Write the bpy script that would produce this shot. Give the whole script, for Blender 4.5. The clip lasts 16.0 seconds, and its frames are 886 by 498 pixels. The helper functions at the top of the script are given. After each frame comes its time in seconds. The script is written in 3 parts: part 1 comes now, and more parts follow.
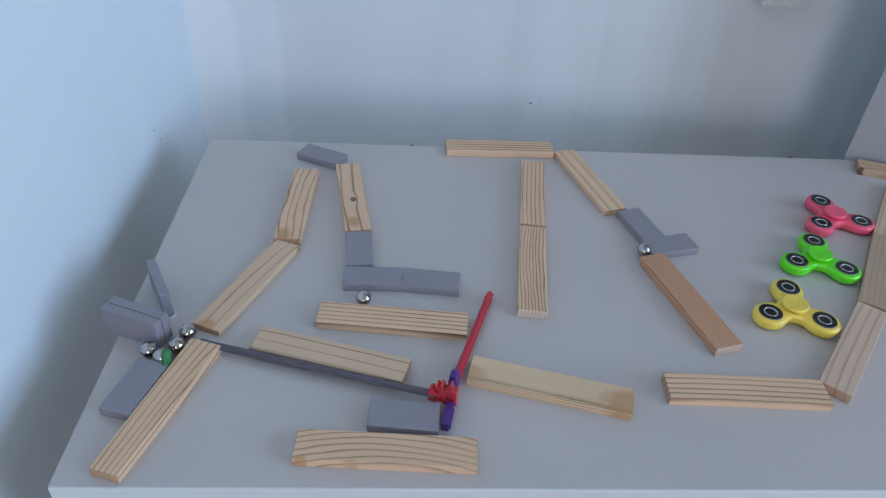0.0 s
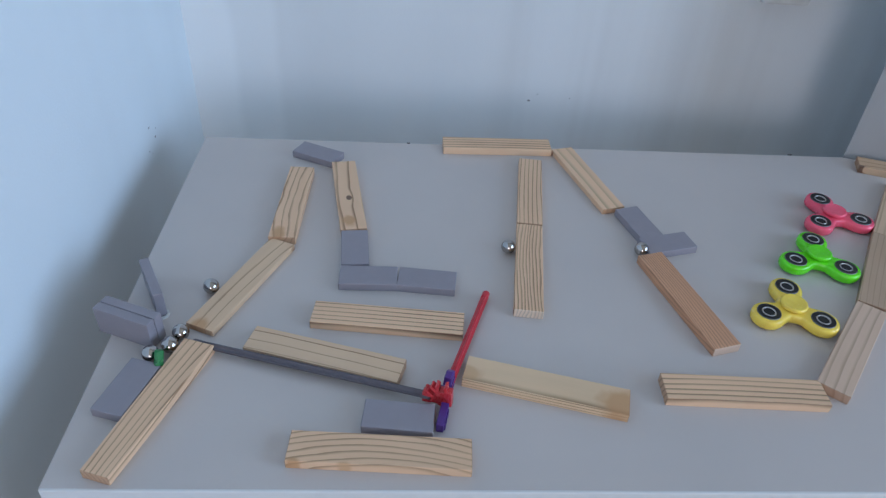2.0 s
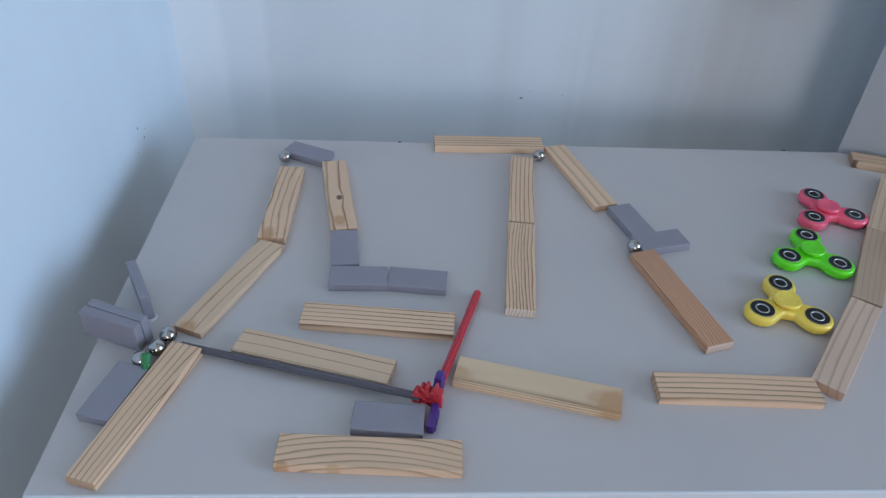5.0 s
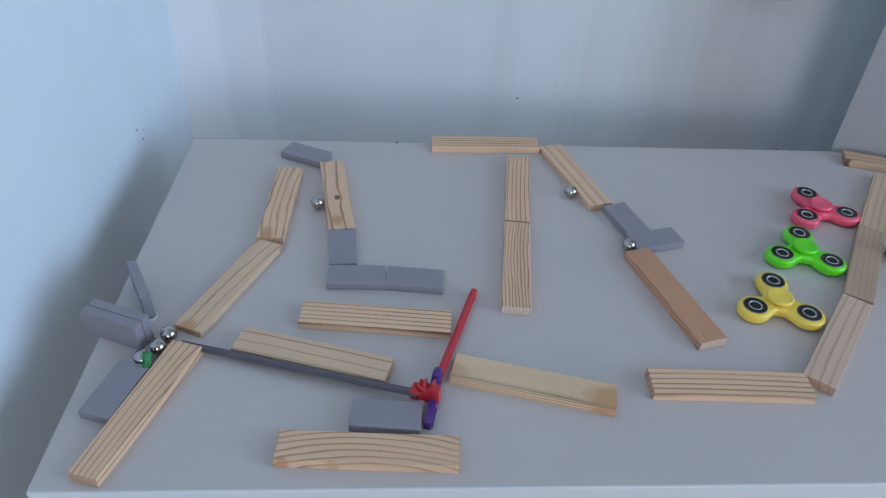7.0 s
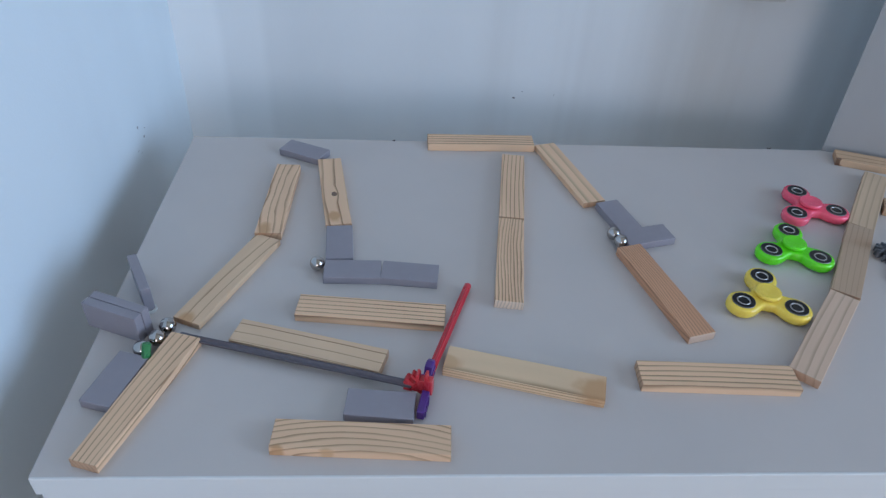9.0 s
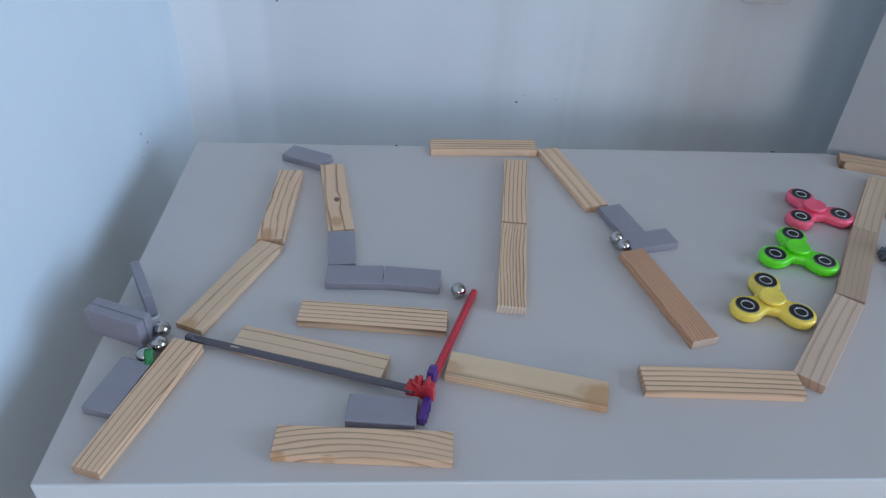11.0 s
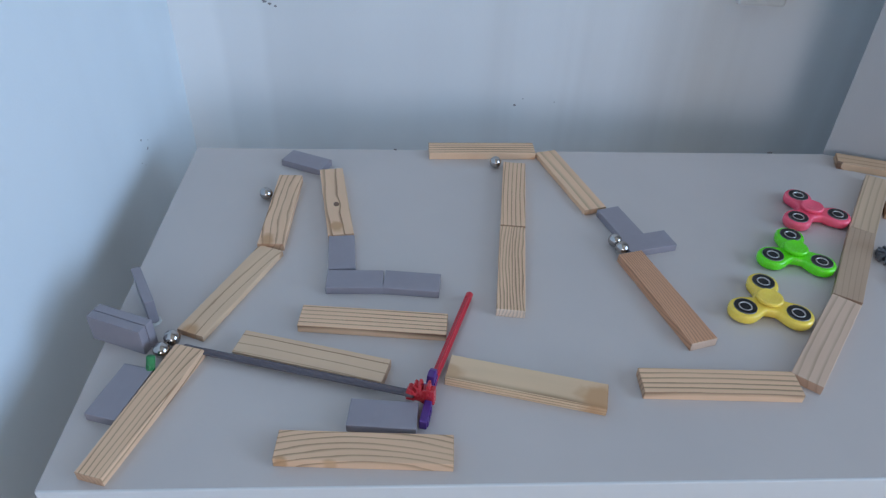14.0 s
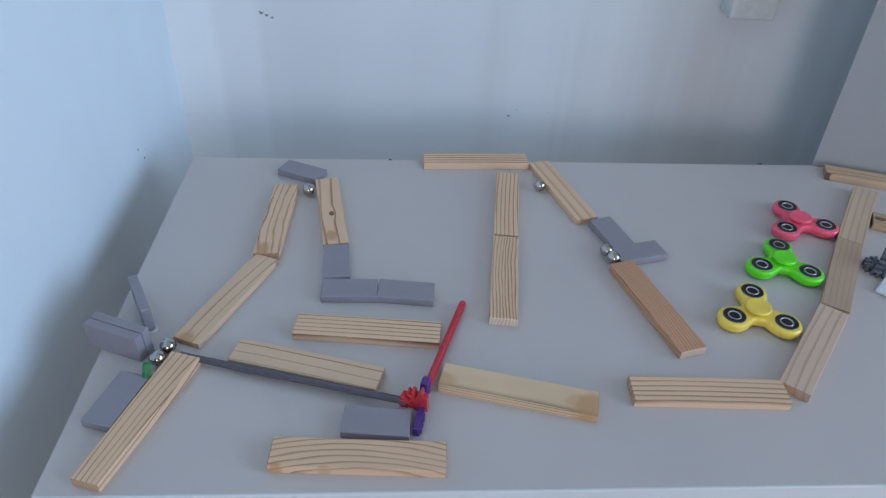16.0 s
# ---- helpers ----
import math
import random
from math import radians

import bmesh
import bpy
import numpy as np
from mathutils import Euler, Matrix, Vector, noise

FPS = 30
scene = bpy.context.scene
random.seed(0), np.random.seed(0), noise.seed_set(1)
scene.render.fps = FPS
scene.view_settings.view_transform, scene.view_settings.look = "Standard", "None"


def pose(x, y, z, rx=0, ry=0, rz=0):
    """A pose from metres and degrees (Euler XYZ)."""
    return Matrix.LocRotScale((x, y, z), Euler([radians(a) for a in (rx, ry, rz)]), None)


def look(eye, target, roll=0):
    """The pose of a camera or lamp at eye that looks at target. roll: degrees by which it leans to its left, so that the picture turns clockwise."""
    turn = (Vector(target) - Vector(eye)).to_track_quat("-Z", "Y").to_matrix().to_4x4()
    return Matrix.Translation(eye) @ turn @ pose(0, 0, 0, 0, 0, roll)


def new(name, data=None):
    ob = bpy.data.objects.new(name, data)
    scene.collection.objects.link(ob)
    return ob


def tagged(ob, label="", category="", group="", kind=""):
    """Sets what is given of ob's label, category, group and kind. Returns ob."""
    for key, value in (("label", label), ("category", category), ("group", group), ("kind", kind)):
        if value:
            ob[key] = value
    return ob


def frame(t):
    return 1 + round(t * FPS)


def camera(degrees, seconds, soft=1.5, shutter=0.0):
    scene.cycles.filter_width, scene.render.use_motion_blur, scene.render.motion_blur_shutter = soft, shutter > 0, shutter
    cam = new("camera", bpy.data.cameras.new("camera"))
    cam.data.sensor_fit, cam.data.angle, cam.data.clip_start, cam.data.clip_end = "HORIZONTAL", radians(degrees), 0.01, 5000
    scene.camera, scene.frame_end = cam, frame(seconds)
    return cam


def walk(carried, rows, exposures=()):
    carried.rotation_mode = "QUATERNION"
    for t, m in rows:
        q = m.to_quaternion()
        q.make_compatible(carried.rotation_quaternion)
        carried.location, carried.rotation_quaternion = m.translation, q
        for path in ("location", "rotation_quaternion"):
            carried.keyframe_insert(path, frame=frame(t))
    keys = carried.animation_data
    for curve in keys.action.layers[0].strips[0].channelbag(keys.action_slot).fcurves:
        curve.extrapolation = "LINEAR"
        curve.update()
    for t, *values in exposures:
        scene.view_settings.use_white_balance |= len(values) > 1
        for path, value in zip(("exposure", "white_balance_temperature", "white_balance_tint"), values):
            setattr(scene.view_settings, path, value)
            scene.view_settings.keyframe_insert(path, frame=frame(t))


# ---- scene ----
cam = camera(64.2, 16.0, soft=1.35)
PATH = [
    (0, (0.213, -0.684, 0.388), (0.322, 0.895, -0.835), 3.7),
    (0.5, (0.214, -0.685, 0.388), (0.322, 0.893, -0.835), 3.7),
    (1, (0.214, -0.684, 0.387), (0.325, 0.893, -0.838), 3.8),
    (1.5, (0.214, -0.682, 0.385), (0.325, 0.894, -0.841), 3.7),
    (2, (0.217, -0.679, 0.387), (0.325, 0.894, -0.844), 3.7),
    (2.5, (0.219, -0.677, 0.385), (0.326, 0.898, -0.842), 3.7),
    (3, (0.219, -0.675, 0.385), (0.328, 0.899, -0.845), 3.7),
    (3.5, (0.219, -0.674, 0.384), (0.331, 0.901, -0.844), 3.6),
    (4, (0.221, -0.673, 0.384), (0.332, 0.899, -0.847), 3.4),
    (6.5, (0.224, -0.68, 0.387), (0.341, 0.89, -0.847), 3.2),
    (7, (0.224, -0.681, 0.388), (0.343, 0.89, -0.845), 3.2),
    (7.5, (0.224, -0.682, 0.387), (0.344, 0.888, -0.846), 3.4),
    (8, (0.227, -0.685, 0.388), (0.344, 0.886, -0.845), 3.3),
    (8.5, (0.23, -0.689, 0.389), (0.344, 0.884, -0.842), 3.2),
    (9, (0.229, -0.693, 0.391), (0.345, 0.88, -0.839), 3.3),
    (11.5, (0.232, -0.691, 0.392), (0.331, 0.89, -0.828), 2.7),
    (12, (0.229, -0.688, 0.393), (0.328, 0.895, -0.827), 3.0),
    (12.5, (0.228, -0.687, 0.391), (0.326, 0.896, -0.827), 2.9),
    (13, (0.23, -0.687, 0.393), (0.326, 0.891, -0.832), 2.5),
    (13.5, (0.232, -0.689, 0.396), (0.329, 0.889, -0.829), 2.6),
    (14, (0.232, -0.693, 0.396), (0.333, 0.888, -0.824), 2.3),
    (14.5, (0.232, -0.696, 0.398), (0.337, 0.888, -0.82), 2.3),
    (15, (0.233, -0.697, 0.399), (0.341, 0.888, -0.815), 2.3),
    (15.5, (0.233, -0.698, 0.4), (0.345, 0.891, -0.808), 2.7),
    (16, (0.233, -0.699, 0.401), (0.347, 0.897, -0.799), 2.7),
]
walk(cam, [(t, look(eye, target, roll)) for t, eye, target, roll in PATH], exposures=[(0, 0.0, 6450, 14.5), (16, 0.0, 6450, 14.5)])

# ---- light: a wide daylight window in the wall to the right and a smaller one behind, the rest is bounced ----
world = bpy.data.worlds.new("sky")
scene.world = world
world.use_nodes = True
sky = world.node_tree.nodes.new("ShaderNodeTexSky")
sky.sky_type, sky.sun_disc = "NISHITA", False
sky.sun_elevation, sky.sun_rotation = radians(35), radians(200)
world.node_tree.links.new(sky.outputs["Color"], world.node_tree.nodes["Background"].inputs["Color"])
world.node_tree.nodes["Background"].inputs["Strength"].default_value = 0.1

WALL_X, WALL_Y = -0.060, 0.182      # inner faces of the left and the back wall, at their corner
SKEW = 3.6                          # the back wall runs forward by this angle
ROOM_X, ROOM_Y = 2.4, -3.4          # inner faces of the right and the front wall
FLOOR, CEILING = -0.74, 1.7
WIN_Y, WIN_Z = (-2.1, -0.45), (0.0, 1.3)

window_light = bpy.data.lights.new("window_daylight", "AREA")
window_light.shape, window_light.size, window_light.size_y = "RECTANGLE", WIN_Z[1] - WIN_Z[0], WIN_Y[1] - WIN_Y[0]
window_light.energy, window_light.color = 48, (0.44, 0.67, 0.98)
window_lamp = new("window_daylight", window_light)
window_lamp.matrix_world = pose(ROOM_X + 0.02, sum(WIN_Y) / 2, sum(WIN_Z) / 2, 0, 90, 0)

SOUTH_X, SOUTH_Z = (0.0, 0.8), (-0.05, 1.0)
south_light = bpy.data.lights.new("south_daylight", "AREA")
south_light.shape, south_light.size, south_light.size_y = "RECTANGLE", SOUTH_X[1] - SOUTH_X[0], SOUTH_Z[1] - SOUTH_Z[0]
south_light.energy, south_light.color = 14, (0.80, 0.75, 0.82)
south_lamp = new("south_daylight", south_light)
south_lamp.matrix_world = pose(sum(SOUTH_X) / 2, ROOM_Y - 0.02, sum(SOUTH_Z) / 2, 90, 0, 0)


# ---- materials ----
def material(name, color=(0.8, 0.8, 0.8), rough=0.5, metal=0.0, coat=0.0):
    m = bpy.data.materials.new(name)
    m.use_nodes = True
    b = m.node_tree.nodes["Principled BSDF"]
    b.inputs["Base Color"].default_value = (*color, 1)
    b.inputs["Roughness"].default_value, b.inputs["Metallic"].default_value = rough, metal
    b.inputs["Coat Weight"].default_value = coat
    return m


class Nodes:
    """Short hand for wiring a material."""

    def __init__(self, m):
        self.tree = m.node_tree
        self.out = self.tree.nodes["Principled BSDF"]

    def add(self, kind, **sets):
        n = self.tree.nodes.new(kind)
        for key, value in sets.items():
            n.inputs[key.replace("_", " ")].default_value = value
        return n

    def link(self, a, b):
        self.tree.links.new(a, b)

    def math(self, op, a, b=None):
        n = self.tree.nodes.new("ShaderNodeMath")
        n.operation = op
        for k, v in enumerate((a, b)):
            if v is None:
                continue
            if isinstance(v, (int, float)):
                n.inputs[k].default_value = v
            else:
                self.link(v, n.inputs[k])
        return n.outputs[0]

    def mix(self, f, a, b):
        n = self.tree.nodes.new("ShaderNodeMix")
        n.data_type = "RGBA"
        for k, v in ((0, f), (6, a), (7, b)):
            if isinstance(v, (int, float)):
                n.inputs[k].default_value = v
            elif isinstance(v, tuple):
                n.inputs[k].default_value = (*v, 1)
            else:
                self.link(v, n.inputs[k])
        return n.outputs[2]

    def ramp(self, f, lo, hi):
        n = self.tree.nodes.new("ShaderNodeMapRange")
        n.interpolation_type = "SMOOTHSTEP"
        self.link(f, n.inputs[0])
        n.inputs[1].default_value, n.inputs[2].default_value = lo, hi
        return n.outputs[0]

    def bump(self, f, strength, distance):
        n = self.add("ShaderNodeBump", Strength=strength, Distance=distance)
        self.link(f, n.inputs["Height"])
        self.link(n.outputs[0], self.out.inputs["Normal"])


def noise_of(k, coords, scale, detail=3.0, rough=0.55):
    n = k.add("ShaderNodeTexNoise", Scale=scale, Detail=detail, Roughness=rough)
    k.link(coords, n.inputs["Vector"])
    return n.outputs["Fac"]


def painted(name, color, stain, rough, bump, scale, streak=0.0):
    """Wall paint or laminate: faint large blotches, fine relief."""
    m = material(name, color, rough)
    k = Nodes(m)
    c = k.add("ShaderNodeTexCoord").outputs["Object"]
    big = k.ramp(noise_of(k, c, scale, 4), 0.35, 0.75)
    tone = k.mix(big, color, stain)
    if streak:
        s = k.add("ShaderNodeMapping")
        s.inputs["Scale"].default_value = (1, 1, 0.06)
        k.link(c, s.inputs["Vector"])
        tone = k.mix(k.math("MULTIPLY", k.ramp(noise_of(k, s.outputs[0], 9, 2), 0.42, 0.66), streak), tone, tuple(v * 0.8 for v in color))
    k.link(tone, k.out.inputs["Base Color"])
    k.bump(noise_of(k, c, 420, 3), bump, 0.0006)
    r = k.math("ADD", k.math("MULTIPLY", noise_of(k, c, scale * 6), 0.15), rough - 0.07)
    k.link(r, k.out.inputs["Roughness"])
    return m


def wood(name, base, line, pitch, pith, warp=0.004, hard=0.5, red=(0.0, 0.0), seed=0.0, bow=None, end=(0.36, 0.19, 0.11), patch=None, knot=None, patch2=None, slant=0.0):
    """Planed pine: growth rings round a pith line beside the plank, along its length.
    pitch: ring width; pith: where the pith runs (across, height); patch: dark resin stain (x, y, radius); knot likewise."""
    base = (base[0] * 1.08, base[1] * 1.03, base[2] * 1.04)
    m = material(name, base, 0.55)
    k = Nodes(m)
    c = k.add("ShaderNodeTexCoord").outputs["Object"]
    shift = k.add("ShaderNodeVectorMath")
    shift.inputs[1].default_value = (seed, seed * 0.37, seed * 0.71)
    k.link(c, shift.inputs[0])
    s = k.add("ShaderNodeMapping")
    s.inputs["Scale"].default_value = (0.16, 1, 1)
    k.link(shift.outputs[0], s.inputs["Vector"])
    xyz = k.add("ShaderNodeSeparateXYZ")
    k.link(c, xyz.inputs[0])
    x, y, z = xyz.outputs
    wob = k.math("MULTIPLY", k.math("SUBTRACT", noise_of(k, s.outputs[0], 60, 2), 0.5), warp)
    wob2 = k.math("MULTIPLY", k.math("SUBTRACT", noise_of(k, s.outputs[0], 300, 2), 0.5), warp * 0.15)
    bow = k.math("MULTIPLY", k.math("MULTIPLY", x, x), warp * 90 if bow is None else bow)
    yy = k.math("ADD", k.math("SUBTRACT", y, pith[0]), k.math("ADD", k.math("ADD", wob, wob2), bow))
    if slant:       # the grain runs out at one edge
        yy = k.math("ADD", yy, k.math("MULTIPLY", k.math("MULTIPLY", x, slant), k.math("SUBTRACT", 0.5, k.math("MULTIPLY", y, 42.0))))
    zz = k.math("SUBTRACT", z, pith[1])
    if knot:
        dx, dy = k.math("SUBTRACT", x, knot[0]), k.math("SUBTRACT", y, knot[1])
        kd = k.math("SQRT", k.math("ADD", k.math("MULTIPLY", dx, k.math("MULTIPLY", dx, 0.25)), k.math("MULTIPLY", dy, dy)))
        push = k.math("MULTIPLY", k.math("SUBTRACT", 1.0, k.ramp(kd, 0.0, knot[2] * 3)), knot[2])
        yy = k.math("ADD", yy, push)
    d = k.math("SQRT", k.math("ADD", k.math("MULTIPLY", yy, yy), k.math("MULTIPLY", zz, zz)))
    saw = k.math("FRACT", k.math("DIVIDE", d, pitch))
    late = k.math("MULTIPLY", k.ramp(saw, 1.0 - hard, 0.93), k.math("SUBTRACT", 1.0, k.ramp(saw, 0.93, 1.0)))
    fade = k.math("ADD", k.math("MULTIPLY", k.ramp(noise_of(k, s.outputs[0], 45, 2), 0.35, 0.65), 0.45), 0.55)
    late = k.math("MULTIPLY", k.math("POWER", late, 1.35), fade)
    fib = k.add("ShaderNodeMapping")
    fib.inputs["Scale"].default_value = (0.03, 1, 1)
    k.link(shift.outputs[0], fib.inputs["Vector"])
    fibre = noise_of(k, fib.outputs[0], 2200, 3, 0.6)
    tone = noise_of(k, s.outputs[0], 30, 3)
    pale = tuple(min(1, v * 1.12) for v in base)
    col = k.mix(k.ramp(tone, 0.3, 0.7), base, pale)
    col = k.mix(k.math("MULTIPLY", fibre, 0.22), col, tuple(v * 0.72 for v in base))
    col = k.mix(late, col, line)
    for spot, tint in ((patch, (0.53, 0.27, 0.115)), (patch2, (0.60, 0.35, 0.18)), (knot, (0.12, 0.055, 0.03))):
        if spot:
            dx, dy = k.math("SUBTRACT", x, spot[0]), k.math("SUBTRACT", y, spot[1])
            dd = k.math("SQRT", k.math("ADD", k.math("MULTIPLY", dx, k.math("MULTIPLY", dx, 0.45)), k.math("MULTIPLY", dy, dy)))
            dd = k.math("ADD", dd, k.math("MULTIPLY", k.math("SUBTRACT", noise_of(k, c, 75, 2), 0.5), spot[2] * 0.7))
            soft = 0.2 if spot is knot else 0.55
            f = k.math("SUBTRACT", 1.0, k.ramp(dd, spot[2] * (1 - soft), spot[2]))
            col = k.mix(k.math("MULTIPLY", f, 0.9 if spot is knot else 0.75), col, tint)
    tip = k.ramp(k.math("ABSOLUTE", x), 0.05822, 0.05850)
    col = k.mix(k.math("MULTIPLY", tip, 0.55), col, end)
    k.link(col, k.out.inputs["Base Color"])
    k.link(k.math("ADD", k.math("MULTIPLY", fibre, 0.2), 0.42), k.out.inputs["Roughness"])
    k.bump(k.math("ADD", k.math("MULTIPLY", fibre, 0.5), k.math("MULTIPLY", late, -0.12)), 0.3, 0.0003)
    return m


def plastic(name, color, rough=0.3, grain=0.05, coat=0.0, scale=900, tone=0.06):
    """Moulded plastic with slight unevenness of gloss and colour."""
    m = material(name, color, rough, 0.0, coat)
    k = Nodes(m)
    c = k.add("ShaderNodeTexCoord").outputs["Object"]
    f = noise_of(k, c, scale, 3)
    g = k.ramp(noise_of(k, c, 90, 3), 0.3, 0.7)
    k.link(k.mix(g, tuple(v * (1 - tone) for v in color), tuple(min(1, v * (1 + tone)) for v in color)), k.out.inputs["Base Color"])
    k.link(k.math("ADD", k.math("MULTIPLY", f, 0.2), rough - 0.1), k.out.inputs["Roughness"])
    k.bump(f, grain, 0.0003)
    return m


WHITE_WALL = painted("wall paint", (0.775, 0.835, 0.86), (0.745, 0.80, 0.825), 0.6, 0.25, 5, 0.12)


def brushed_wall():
    """Broad upright brush bands, with corner bounce light and rightward dimming painted in."""
    m = painted("light-graded wall paint", (0.76, 0.785, 0.79), (0.735, 0.76, 0.765), 0.6, 0.25, 5, 0.12)
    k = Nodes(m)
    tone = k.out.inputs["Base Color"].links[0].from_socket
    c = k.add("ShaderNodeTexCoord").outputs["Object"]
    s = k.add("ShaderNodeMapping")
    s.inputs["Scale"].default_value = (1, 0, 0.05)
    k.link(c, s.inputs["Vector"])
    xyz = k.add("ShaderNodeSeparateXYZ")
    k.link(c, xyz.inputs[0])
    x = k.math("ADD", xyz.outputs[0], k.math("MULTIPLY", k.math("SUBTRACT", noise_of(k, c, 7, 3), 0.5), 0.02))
    # The corner is lightened in the colour, for light off the side wall.
    corner_light = k.math("ADD", k.math("MULTIPLY", k.ramp(x, 0.122, 0.105), 0.5), k.math("MULTIPLY", k.ramp(x, 0.066, 0.050), 0.5))
    tone = k.mix(corner_light, tone, (0.87, 0.90, 0.905))
    # Brush bands, darkened only to the right, where the wall gets less light.
    dim_brush = k.math("MULTIPLY", k.ramp(noise_of(k, s.outputs[0], 14, 3, 0.5), 0.38, 0.68), k.ramp(xyz.outputs[0], 0.25, 0.5))
    tone = k.mix(k.math("MULTIPLY", dim_brush, 0.4), tone, (0.60, 0.60, 0.59))
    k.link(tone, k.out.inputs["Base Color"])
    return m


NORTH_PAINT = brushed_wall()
# Ceiling and room walls stay unseen; their tints are chosen to warm bounced light.
CEIL_PAINT = painted("ceiling paint", (0.68, 0.59, 0.47), (0.64, 0.56, 0.45), 0.8, 0.2, 3)
LAMINATE = painted("white laminate", (0.575, 0.517, 0.483), (0.552, 0.498, 0.467), 0.33, 0.02, 9)
# White wall greyed in its colour, for the grazing light it gets.
SHADED_WALL = painted("white paint greyed for shade", (0.37, 0.36, 0.35), (0.345, 0.34, 0.33), 0.65, 0.25, 5)
ROOM_PAINT = painted("beige room paint", (0.68, 0.575, 0.45), (0.63, 0.53, 0.41), 0.7, 0.2, 3)
# Lighter than the top: window light on the front is put into the colour.
LIT_FRONT = painted("lightened front laminate", (0.70, 0.69, 0.67), (0.685, 0.675, 0.655), 0.3, 0.03, 4)
FLOOR_BOARD = painted("floor boards", (0.44, 0.34, 0.24), (0.36, 0.27, 0.18), 0.5, 0.2, 7)
DOMINO = plastic("grey domino plastic", (0.29, 0.265, 0.292), 0.42, 0.05, tone=0.02)
STEEL = material("polished steel", (0.46, 0.435, 0.415), 0.06, 1.0)
SOCKET = plastic("white switch plastic", (0.64, 0.64, 0.62), 0.35)
SCUFF = material("grey scuff", (0.26, 0.255, 0.26), 0.9)
CRUMB = material("dark crumb", (0.12, 0.10, 0.10), 0.9)
ROD_GREY = plastic("dark grey rod plastic", (0.105, 0.093, 0.108), 0.38)
ROD_RED = plastic("red rod plastic", (0.56, 0.035, 0.05), 0.32)
CLIP_RED = plastic("red connector plastic", (0.60, 0.04, 0.05), 0.28, coat=0.2)
PURPLE = plastic("purple connector plastic", (0.085, 0.03, 0.20), 0.35)
GREEN_ROD = plastic("green rod plastic", (0.02, 0.20, 0.06), 0.35)
BLACK_STEEL = material("black bearing shield", (0.012, 0.012, 0.013), 0.35)
CHROME = material("bearing race chrome", (0.50, 0.49, 0.48), 0.3, 1.0)
DARK_RACE = material("dark bearing race", (0.16, 0.155, 0.15), 0.45, 0.8)
YELLOW = plastic("yellow spinner plastic", (1.0, 0.70, 0.10), 0.25, 0.02, 0.2)
LIME = plastic("lime spinner plastic", (0.12, 0.80, 0.012), 0.25, 0.02, 0.25)
PINK = plastic("pink spinner plastic", (1.0, 0.11, 0.185), 0.25, 0.02, 0.2)
GUNMETAL = plastic("dark grey connector plastic", (0.15, 0.16, 0.175), 0.3)
MILKY = plastic("milky plastic", (0.72, 0.73, 0.75), 0.25, 0.03)


# ---- building helpers ----
def link_mesh(name, bm, mat, parent=None, label="", smooth=False):
    me = bpy.data.meshes.new(name)
    bmesh.ops.recalc_face_normals(bm, faces=bm.faces)
    for f in bm.faces:
        f.smooth = smooth
    bm.to_mesh(me)
    bm.free()
    me.materials.append(mat)
    ob = new(name, me)
    if parent:
        ob.parent = parent
    if label:
        ob["label"] = label
    return ob


def part(name, bm, mat, parent, label="", smooth=False):
    return link_mesh(name, bm, mat, parent, label, smooth)


def add_box(bm, x0, x1, y0, y1, z0, z1, bevel=0.0, segments=2, m=Matrix()):
    made = bmesh.ops.create_cube(bm, size=1.0)["verts"]
    t = Matrix.LocRotScale(((x0 + x1) / 2, (y0 + y1) / 2, (z0 + z1) / 2), None, (x1 - x0, y1 - y0, z1 - z0))
    bmesh.ops.transform(bm, matrix=m @ t, verts=made)
    if bevel:
        edges = list({e for v in made for e in v.link_edges})
        bmesh.ops.bevel(bm, geom=edges, offset=bevel, segments=segments, profile=0.5, affect="EDGES")


def add_lathe(bm, profile, n=24, m=Matrix()):
    """Rings of (radius, height) joined to a solid of revolution round z."""
    rings = []
    for r, z in profile:
        if r < 1e-7:
            rings.append([bm.verts.new(m @ Vector((0, 0, z)))])
        else:
            rings.append([bm.verts.new(m @ Vector((r * math.cos(6.283185 * i / n), r * math.sin(6.283185 * i / n), z))) for i in range(n)])
    for a, b in zip(rings, rings[1:]):
        for i in range(n):
            j = (i + 1) % n
            q = [a[i % len(a)], a[j % len(a)], b[j % len(b)], b[i % len(b)]]
            q = list(dict.fromkeys(q))
            if len(q) > 2:
                bm.faces.new(q)


def add_prism(bm, outline, z0, z1, m=Matrix(), bevel=0.0):
    """An upright solid over a closed outline of (x, y)."""
    n = len(outline)
    lo = [bm.verts.new(m @ Vector((x, y, z0))) for x, y in outline]
    hi = [bm.verts.new(m @ Vector((x, y, z1))) for x, y in outline]
    faces = [bm.faces.new(lo[::-1]), bm.faces.new(hi)]
    for i in range(n):
        faces.append(bm.faces.new((lo[i], lo[(i + 1) % n], hi[(i + 1) % n], hi[i])))
    if bevel:
        edges = list({e for f in faces[:2] for e in f.edges})
        bmesh.ops.bevel(bm, geom=edges, offset=bevel, segments=3, profile=0.5, affect="EDGES")


def box_thing(name, mat, dims, bevel=0.0, parent=None, label=""):
    bm = bmesh.new()
    add_box(bm, *dims, bevel)
    return link_mesh(name, bm, mat, parent, label)


# ---- the room ----
def structure(name, mat, dims, label, bevel=0.0):
    return tagged(box_thing(name, mat, dims, bevel), label, name.split("_")[0], kind="structure")


